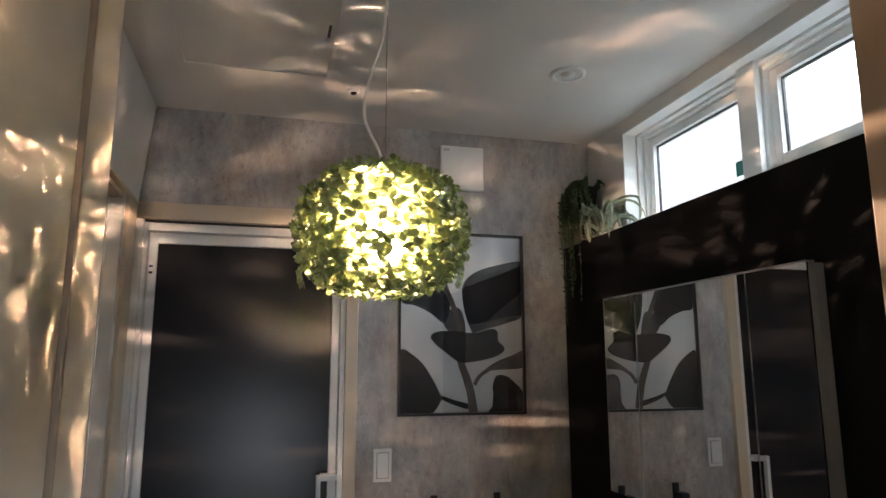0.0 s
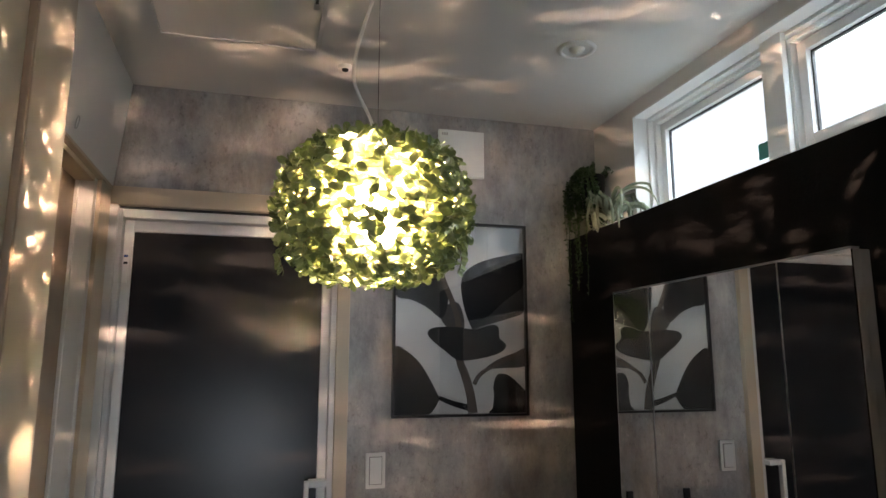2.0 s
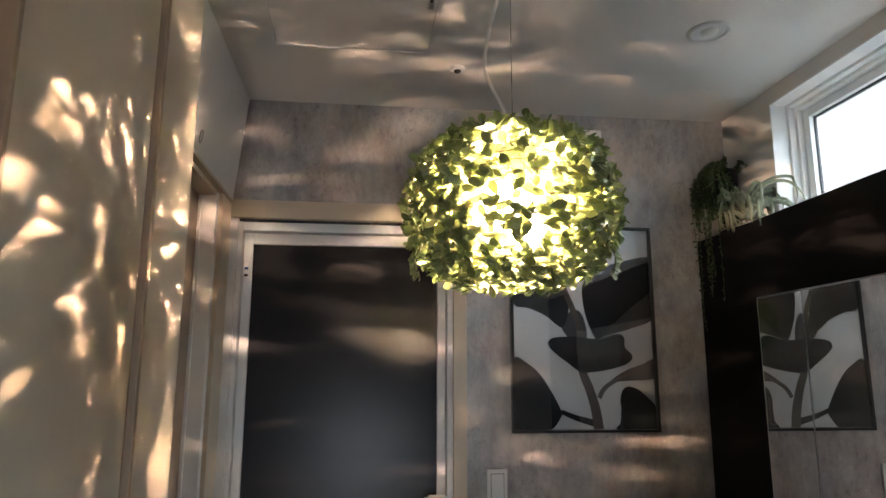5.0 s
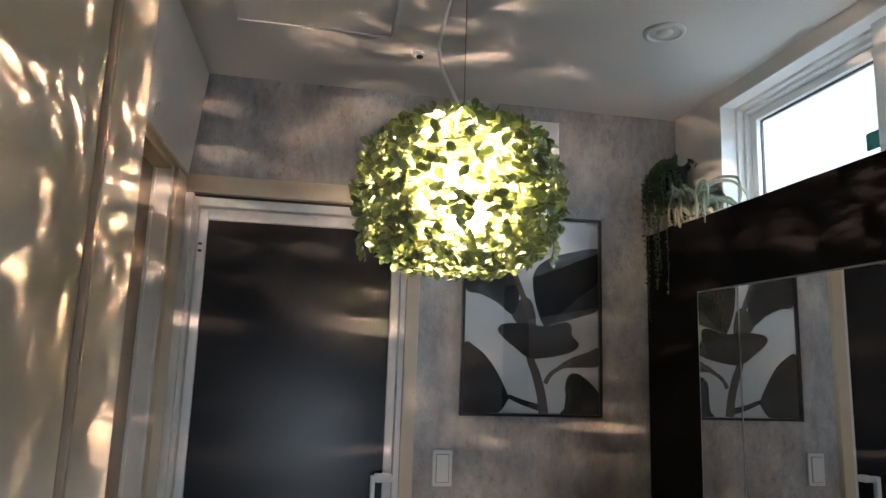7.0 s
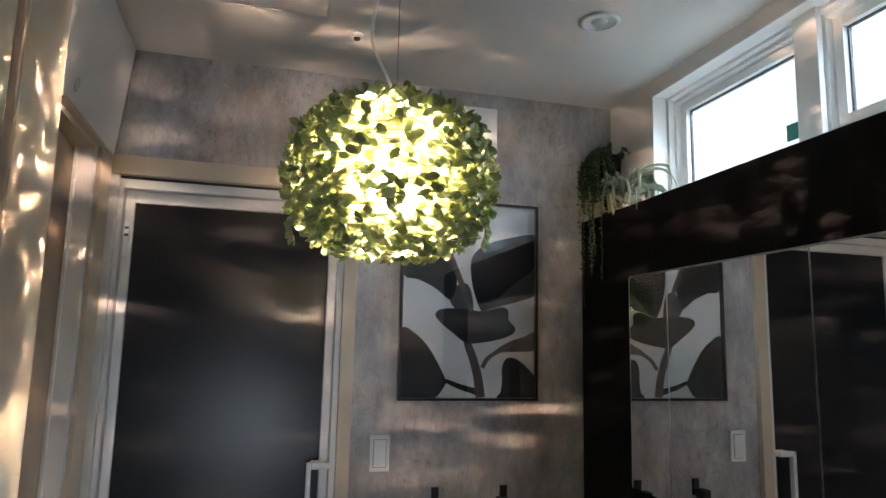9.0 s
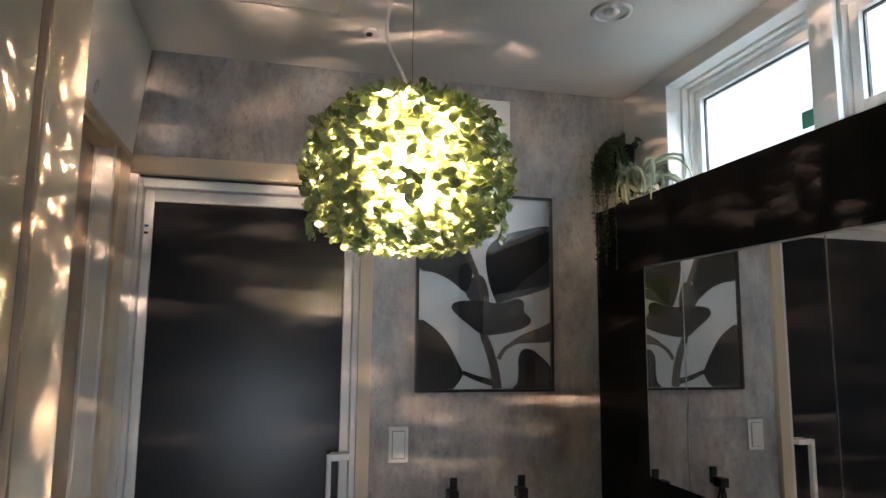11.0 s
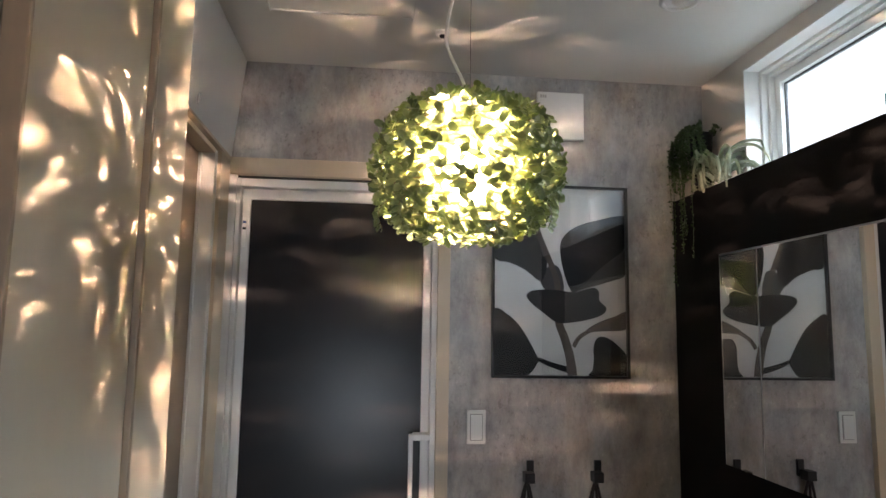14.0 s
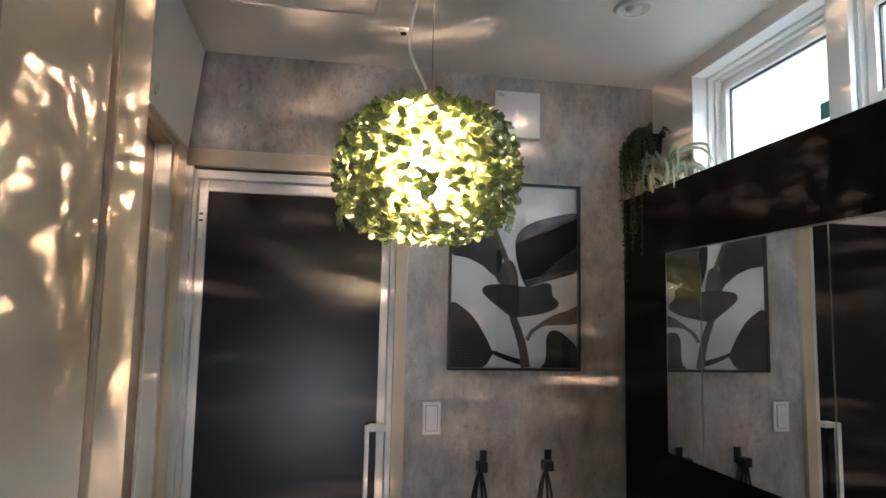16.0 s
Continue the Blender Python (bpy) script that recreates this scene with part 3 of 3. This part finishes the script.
# ---- black hooks with hanging loops ----
for hx in (0.436, 0.662):
    hook = thing("wall_hook", (hx, 2.075, 1.04), "square black metal wall hook", "hook", "wall hooks")
    part("plate", boxes((hx - 0.007, hx + 0.016, 2.070, 2.0795, 1.045, 1.100), bevel=0.0015), BLACK_METAL, hook)
    part("peg", boxes((hx - 0.022, hx + 0.010, 2.028, 2.0698, 1.037, 1.068), bevel=0.002), BLACK_METAL, hook)
    loop = thing("hanging_strap", (hx - 0.01, 2.045, 0.86), "dark cord loop hanging from a black hook", "strap", "hanging straps")
    for s, dy in ((-1, 0.0), (1, 0.004), (-0.45, 0.008), (0.5, 0.010)):
        pts = smooth_loop([(hx - 0.011, 2.045 + dy, 1.040), (hx - 0.011 + s * 0.008, 2.050 + dy, 1.020), (hx - 0.011 + s * 0.022, 2.056 + dy, 0.96), (hx - 0.011 + s * 0.036, 2.058 + dy, 0.86)], 6, closed=False)
        part("cord", tube(pts, 0.0045, 6), CORD_BLACK, loop, smooth=True)


# ---- plants on the ledge ----
def leaf_strip(bm, points, width, normal, fold=0.25):
    """A tapering ribbon leaf with a raised keel along the points."""
    rows = []
    n = len(points)
    for i, p in enumerate(points):
        d = (points[min(i + 1, n - 1)] - points[max(i - 1, 0)]).normalized()
        s = d.cross(normal)
        s = s.normalized() if s.length > 1e-4 else d.orthogonal().normalized()
        w = width * (1 - (i / (n - 1)) ** 1.6) * 0.5 + 0.0006
        up = s.cross(d) * w * fold
        rows.append([bm.verts.new(p - s * w + up), bm.verts.new(p - up), bm.verts.new(p + s * w + up)])
    for a, b in zip(rows, rows[1:]):
        bm.faces.new((a[0], a[1], b[1], b[0])), bm.faces.new((a[1], a[2], b[2], b[1]))


air = thing("air_plant", (1.0, 1.845, 1.975), "silvery curling air plant on the black ledge", "plant")
rng = random.Random(11)
for k in range(34):
    a = 2 * math.pi * k * 0.381966 + rng.uniform(-0.3, 0.3)
    out = Vector((math.cos(a) * 0.8, math.sin(a) - 0.15, 0)).normalized()
    p, pts = Vector((0.998 + 0.012 * math.cos(a), 1.862 + 0.012 * math.sin(a), 2.000 + 0.0012 * k)), []
    ang = rng.uniform(0.4, 1.45)
    length = rng.uniform(0.18, 0.32)
    bend, twist = rng.uniform(3.2, 5.4), rng.uniform(-0.05, 0.05)
    for i in range(30):
        pts.append(p.copy())
        p = p + (out * math.cos(ang) + Vector((0, 0, math.sin(ang)))) * length / 29
        ang -= bend / 29 * (0.55 + 0.9 * i / 29)
        out = (out + Vector((-out.y, out.x, 0)) * twist).normalized()
        p.x = max(0.940, min(p.x, 1.062 if p.y > 1.80 else 1.10))
        p.y = min(p.y, 1.93)
        p.z = max(p.z, 1.979 if p.x > 0.945 else 1.94)
    bm = bmesh.new()
    leaf_strip(bm, pts, rng.uniform(0.010, 0.016), Vector((out.y, -out.x, 0)).cross(Vector((0, 0, 1))) + Vector((0, 0, 0.7)), 0.75)
    part("leaf", bm, AIR_LEAF, air, smooth=True)

pot = thing("trailing_plant", (1.0, 1.99, 1.975), "trailing green plant in a black pot", "plant")
part("pot", turned([(0, 0.001), (0.026, 0.001), (0.029, 0.02), (0.038, 0.205), (0.040, 0.216), (0.037, 0.216), (0.035, 0.195), (0, 0.195)], (1.012, 1.985, 1.974), 36), POT, pot, "matt black pot", smooth=True)
rng = random.Random(5)


def small_leaf(bm, p, d, nrm, size):
    s = d.cross(nrm)
    s = s.normalized() if s.length > 1e-4 else d.orthogonal().normalized()
    a, b = bm.verts.new(p), bm.verts.new(p + d * size)
    l_, r_ = bm.verts.new(p + d * size * 0.5 + s * size * 0.32), bm.verts.new(p + d * size * 0.5 - s * size * 0.32)
    bm.faces.new((a, r_, b)), bm.faces.new((a, b, l_))


fol = bmesh.new()
for k in range(48):
    trailing = k < 40
    a = rng.uniform(2.2, 4.6) if trailing else rng.uniform(0, 6.28)
    p = Vector((1.005 + 0.036 * math.cos(a), 1.985 + 0.036 * math.sin(a), 2.185))
    over = Vector((rng.uniform(0.936, 0.950) if k % 6 else rng.uniform(0.955, 1.0), rng.uniform(1.925, 2.07) if k % 6 else rng.uniform(1.90, 1.94), 0))
    low = (rng.uniform(1.60, 1.90) if k < 12 and k % 3 else rng.uniform(1.985, 2.10)) if trailing else None
    if trailing:
        line = [p, Vector((p.x * 0.6 + over.x * 0.4, p.y * 0.6 + over.y * 0.4, 2.205)), Vector((over.x - 0.006, over.y, 2.14)), Vector((over.x, over.y, (2.14 + low) / 2)), Vector((over.x + rng.uniform(-0.008, 0.004), over.y + rng.uniform(-0.02, 0.008), low))]
    else:
        o = Vector((math.cos(a), math.sin(a), 0))
        line = [p, p + o * 0.012 + Vector((0, 0, 0.016)), p + o * 0.022 + Vector((0, 0, 0.020 + rng.uniform(0, 0.012))), p + o * 0.04 + Vector((0, 0, 0.010))]
        for q in line:
            q.x, q.y = min(q.x, 1.062), min(q.y, 2.072)
    pts = smooth_loop([tuple(q) for q in line], 12, closed=False)
    part("stem", tube(pts, 0.0009, 4), IVY_LEAF, pot)
    for i, q in enumerate(pts):
        for _ in range(2):
            d = Vector((rng.uniform(-1, 0.4), rng.uniform(-1, 0.5), rng.uniform(-0.8, 0.7))).normalized()
            small_leaf(fol, q, d, Vector((rng.uniform(-1, 1), rng.uniform(-1, 1), rng.uniform(-1, 1))).normalized(), rng.uniform(0.008, 0.014))
tagged(part("foliage", fol, IVY_LEAF, pot, "small green trailing leaves"), kind="stuff")

# ---- pendant lamp wrapped in leaves ----
lamp = thing("pendant_lamp", BALL + Vector((0, 0, -0.13)), "round pendant lamp wrapped in green leaves, switched on", "pendant lamp")
cx, cy, cz = BALL
part("suspension_wire", tube([(cx + 0.004, cy, cz + 0.10), (cx + 0.004, cy, 2.395)], 0.0007, 6), WIRE, lamp, "thin steel suspension wire")
part("ceiling_rose", turned([(0, -0.028), (0.045, -0.026), (0.050, -0.018), (0.050, -0.0005), (0, -0.0005)], (cx + 0.004, cy, 2.4), 40), PLASTIC, lamp, smooth=True)
cord_pts = smooth_loop([(cx, cy, cz + 0.05), (cx - 0.001, cy, cz + 0.12), (cx - 0.008, cy, cz + 0.152), (cx - 0.028, cy, cz + 0.192), (cx - 0.037, cy, cz + 0.222), (cx - 0.034, cy, cz + 0.262),
                        (cx - 0.022, cy, cz + 0.315), (cx - 0.006, cy, cz + 0.372), (cx + 0.002, cy, cz + 0.43), (cx + 0.003, cy, cz + 0.50), (cx + 0.003, cy, 2.375)], 8, closed=False)
part("cord", tube(cord_pts, 0.0028, 8), CLEAR_CORD, lamp, "pale curving power cord", smooth=True)
part("socket", turned([(0, 0.095), (0.016, 0.093), (0.019, 0.075), (0.018, 0.047), (0.0, 0.046)], BALL, 24), BRASS, lamp, smooth=True)
bulb = part("bulb", turned([(0.014, 0.047), (0.018, 0.042), (0.032, 0.034), (0.045, 0.020), (0.052, 0.002), (0.053, -0.012), (0.048, -0.032), (0.037, -0.048), (0.022, -0.058), (0.010, -0.062), (0, -0.063)], BALL, 32), BULB_GLOW, lamp, "clear glowing bulb", smooth=True)
fil = [(cx - 0.010 + 0.00125 * k, cy - 0.002 + 0.0035 * math.sin(math.pi * k / 16), cz - 0.0055 - 0.0025 * math.sin(math.pi * k / 16)) for k in range(17)]
part("filament", tube(fil, 0.0003, 4), FILAMENT, bulb, "glowing filament")


def shell(phi, theta, grow=1.0):
    c, s = max(math.cos(phi), 0.0), math.sin(phi)
    r = 0.1465 * c ** 0.62 * grow
    z = 0.108 * math.copysign(abs(s) ** 0.9, s) * grow
    return Vector((cx + r * math.cos(theta), cy + r * math.sin(theta), cz + z))


for k in range(8):
    th = 2 * math.pi * k / 8
    pts = [shell(-1.45 + 2.9 * i / 24, th, 0.955) for i in range(25)]
    part("frame_wire", tube(pts, 0.0010, 5), WIRE, lamp)
for phi in (-1.40, 1.40):
    pts = [shell(phi, 2 * math.pi * i / 28, 0.955) for i in range(29)]
    part("frame_ring", tube(pts, 0.0012, 5), WIRE, lamp)

rng = random.Random(3)
TURNS = 17.0


def leaf_mesh(bm, m, length, width, fold, curl):
    """An oval leaf, creased along its rib and curled at the tip."""
    rib, lo, hi = [], [], []
    for i, t in enumerate((0.0, 0.22, 0.5, 0.78, 1.0)):
        w = width * 0.5 * (0.10, 0.62, 0.98, 0.96, 0.34)[i]
        z = -curl * length * t * t
        rib.append(bm.verts.new(m @ Vector((t * length, 0, z - fold * w))))
        lo.append(bm.verts.new(m @ Vector((t * length, -w, z))))
        hi.append(bm.verts.new(m @ Vector((t * length, w, z))))
    for i in range(4):
        bm.faces.new((rib[i], rib[i + 1], lo[i + 1], lo[i])), bm.faces.new((hi[i], hi[i + 1], rib[i + 1], rib[i]))


VARIANTS = []
for k in range(6):
    bm = bmesh.new()
    leaf_mesh(bm, Matrix.Identity(4), 0.0195 + 0.0014 * (k % 4), 0.0112 + 0.0009 * (k % 3), 0.25 + 0.08 * (k % 3), 0.08 + 0.07 * (k % 4))
    VARIANTS.append(mesh_of("leaf", bm, LEAF, True))

rest = bmesh.new()
placed = 0
N = 5100
for j in range(N):
    f = (j + 0.5) / N
    # even cover from the lower rim to the upper rim
    s = -0.985 + 1.965 * f
    phi = math.asin(max(-1, min(1, s)))
    theta = 2 * math.pi * TURNS * f + rng.uniform(-0.05, 0.05)
    # the wrapping is thinner over the belly that faces the entrance
    turn = abs((theta + radians(97) + math.pi) % (2 * math.pi) - math.pi)
    open_ = min(1.0, max(0.0, (radians(47) - turn) / radians(28))) * min(1.0, max(0.0, ((0.84 if s > 0 else 1.0) - abs(s)) / 0.25))
    # and sparser in leaf, though thick with light-splitting slivers, on the far side
    if rng.random() < max(0.64 * open_, (0.52 if math.sin(theta) > 0.15 else 0.26 if math.cos(theta) < -0.3 and turn > radians(45) else 0.0)):
        continue
    p = shell(phi + rng.uniform(-0.085, 0.085), theta, rng.uniform(0.92, 1.04))
    stray = rng.random() < 0.22
    n_ = Vector((math.cos(phi) * math.cos(theta), math.cos(phi) * math.sin(theta), 1.2 * math.sin(phi))).normalized()
    tang = Vector((-math.sin(theta), math.cos(theta), 0))
    upv = n_.cross(tang)
    a = rng.uniform(0, 2 * math.pi)
    lift = rng.uniform(1.0, 2.2) if stray else rng.uniform(0.0, 0.85)
    d = (tang * math.cos(a) + upv * math.sin(a) * 0.8 + n_ * lift).normalized()
    nn = (n_ + tang * rng.uniform(-0.75, 0.75) + upv * rng.uniform(-0.75, 0.75))
    y_ = nn.cross(d).normalized()
    z_ = d.cross(y_)
    m = Matrix((d, y_, z_)).transposed().to_4x4()
    m.translation = p
    size = rng.uniform(0.86, 1.14) if open_ > 0.3 else rng.uniform(0.70, 1.0)
    if placed < 300 and n_.y < -0.25 and n_.x < 0.75 and lift > 0.1 and j % 5 == 0:
        ob = new("leaf", VARIANTS[j % 6])
        ob.parent = lamp
        ob.matrix_parent_inverse = Matrix.Translation(-lamp.location)
        ob.matrix_basis = m @ Matrix.Diagonal((size, size, size, 1))
        placed += 1
    else:
        leaf_mesh(rest, m, 0.021 * size, 0.0122 * size, rng.uniform(0.2, 0.45), rng.uniform(0.05, 0.3))

# thin slivers added along the winding's turns, cutting the filament's light into streaks
sliver_v, sliver_f = [], []
for j in range(20000):
    sn, theta = rng.uniform(-0.99, 0.99), rng.uniform(0, 2 * math.pi)
    turn = abs((theta + radians(97) + math.pi) % (2 * math.pi) - math.pi)
    if (turn < radians(34) and abs(sn) < 0.8 and j % 20) or (j > 15000 and sn < 0.45 and (abs(math.cos(theta)) < 0.3 or math.sin(theta) > 0.15 + 0.5 * (math.cos(theta) > 0))):
        continue
    phi = math.asin(sn)
    p = shell(phi, theta, rng.uniform(0.88, 0.96))
    n_ = Vector((math.cos(phi) * math.cos(theta), math.cos(phi) * math.sin(theta), 1.2 * sn)).normalized()
    tang = Vector((-math.sin(theta), math.cos(theta), 0))
    upv = n_.cross(tang)
    a = rng.uniform(-0.3, 0.3)
    d = (tang * math.cos(a) + upv * math.sin(a) + n_ * rng.uniform(-0.2, 0.2)).normalized()
    w = (n_ + upv * rng.uniform(-0.5, 0.5)).cross(d).normalized()
    ln, wd, k = rng.uniform(0.012, 0.022), rng.uniform(0.0007, 0.0014), len(sliver_v)
    sliver_v += [p - d * ln * 0.5, p + w * wd, p + d * ln * 0.5, p - w * wd]
    sliver_f.append((k, k + 1, k + 2, k + 3))
# more added slivers, holding back light through the crown and underside
for j in range(5200):
    top = j % 5 < 3
    q, th, e = 0.10 * math.sqrt(rng.random()), rng.uniform(0, 2 * math.pi), rng.uniform(-0.5, 0.5)
    p = Vector((cx + q * math.cos(th), cy + q * math.sin(th), cz + (0.095 if top else -0.095) * (1 - 3.0 * max(0, q - 0.05))))
    d, w = Vector((math.cos(e), math.sin(e), 0)), Vector((-math.sin(e), math.cos(e), rng.uniform(-0.4, 0.4)))
    ln, wd, k = rng.uniform(0.010, 0.018), rng.uniform(0.0008, 0.0016), len(sliver_v)
    sliver_v += [p - d * ln * 0.5, p + w * wd, p + d * ln * 0.5, p - w * wd]
    sliver_f.append((k, k + 1, k + 2, k + 3))
me = bpy.data.meshes.new("undergrowth")
me.from_pydata([tuple(v) for v in sliver_v], [], sliver_f)
me.materials.append(LEAF)
ob = new("undergrowth", me)
ob.parent = lamp
ob.matrix_parent_inverse = Matrix.Translation(-lamp.location)
tagged(ob, "fine green slivers added under the leaves to split the lamp light", kind="stuff")

# leaves closing the crown and the underside
for j in range(600):
    top = j % 3 > 0
    q, th = 0.075 * math.sqrt(rng.random()), rng.uniform(0, 2 * math.pi)
    if top and q < 0.008:
        continue
    n_ = Vector((0.25 * math.cos(th), 0.25 * math.sin(th), 1 if top else -1)).normalized()
    d = Vector((math.cos(th + rng.uniform(-2, 2)), math.sin(th + rng.uniform(-2, 2)), rng.uniform(-0.1, 0.5) * (1 if top else -1))).normalized()
    nn = n_ + Vector((rng.uniform(-0.6, 0.6), rng.uniform(-0.6, 0.6), 0))
    y_ = nn.cross(d).normalized()
    m = Matrix((d, y_, d.cross(y_))).transposed().to_4x4()
    m.translation = Vector((cx + q * math.cos(th), cy + q * math.sin(th), cz + (0.107 if top else -0.107) + rng.uniform(-0.006, 0.006)))
    leaf_mesh(rest, m, 0.019 * rng.uniform(0.85, 1.15), 0.0115, rng.uniform(0.2, 0.45), rng.uniform(0.05, 0.3))
me = bpy.data.meshes.new("leaves")
rest.to_mesh(me)
rest.free()
me.materials.append(LEAF)
me.shade_smooth()
ob = new("leaves", me)
ob.parent = lamp
ob.matrix_parent_inverse = Matrix.Translation(-lamp.location)
tagged(ob, "dense small green leaves", kind="stuff")

# loose sprigs drooping from the lower rim
for th in (3.45, 3.85, 5.6):
    p0 = shell(-0.55, th, 1.02)
    o = Vector((math.cos(th), math.sin(th), 0))
    pts = smooth_loop([tuple(p0), tuple(p0 + o * 0.012 + Vector((0, 0, -0.012))), tuple(p0 + o * 0.014 + Vector((0, 0, -0.028))), tuple(p0 + o * 0.008 + Vector((0, 0, -0.043)))], 5, closed=False)
    part("sprig", tube(pts, 0.0008, 4), VINE, lamp)
    bm = bmesh.new()
    for q in pts[2:]:
        for sgn in (-1, 1):
            d = (o * 0.5 + Vector((-o.y, o.x, 0)) * sgn * rng.uniform(0.5, 1.0) + Vector((0, 0, rng.uniform(-0.8, 0.1)))).normalized()
            y_ = (o + Vector((0, 0, rng.uniform(-0.5, 0.5)))).cross(d).normalized()
            m = Matrix((d, y_, d.cross(y_))).transposed().to_4x4()
            m.translation = q
            leaf_mesh(bm, m, 0.0125, 0.008, 0.3, 0.15)
    part("sprig_leaves", bm, LEAF, lamp)

vine = [shell(math.asin(-0.98 + 1.96 * i / 700), 2 * math.pi * TURNS * i / 700, 0.985 + 0.012 * math.sin(i * 0.9)) for i in range(701)]
part("vine", tube(vine, 0.0009, 4), VINE, lamp, "brown twisted vine wire")
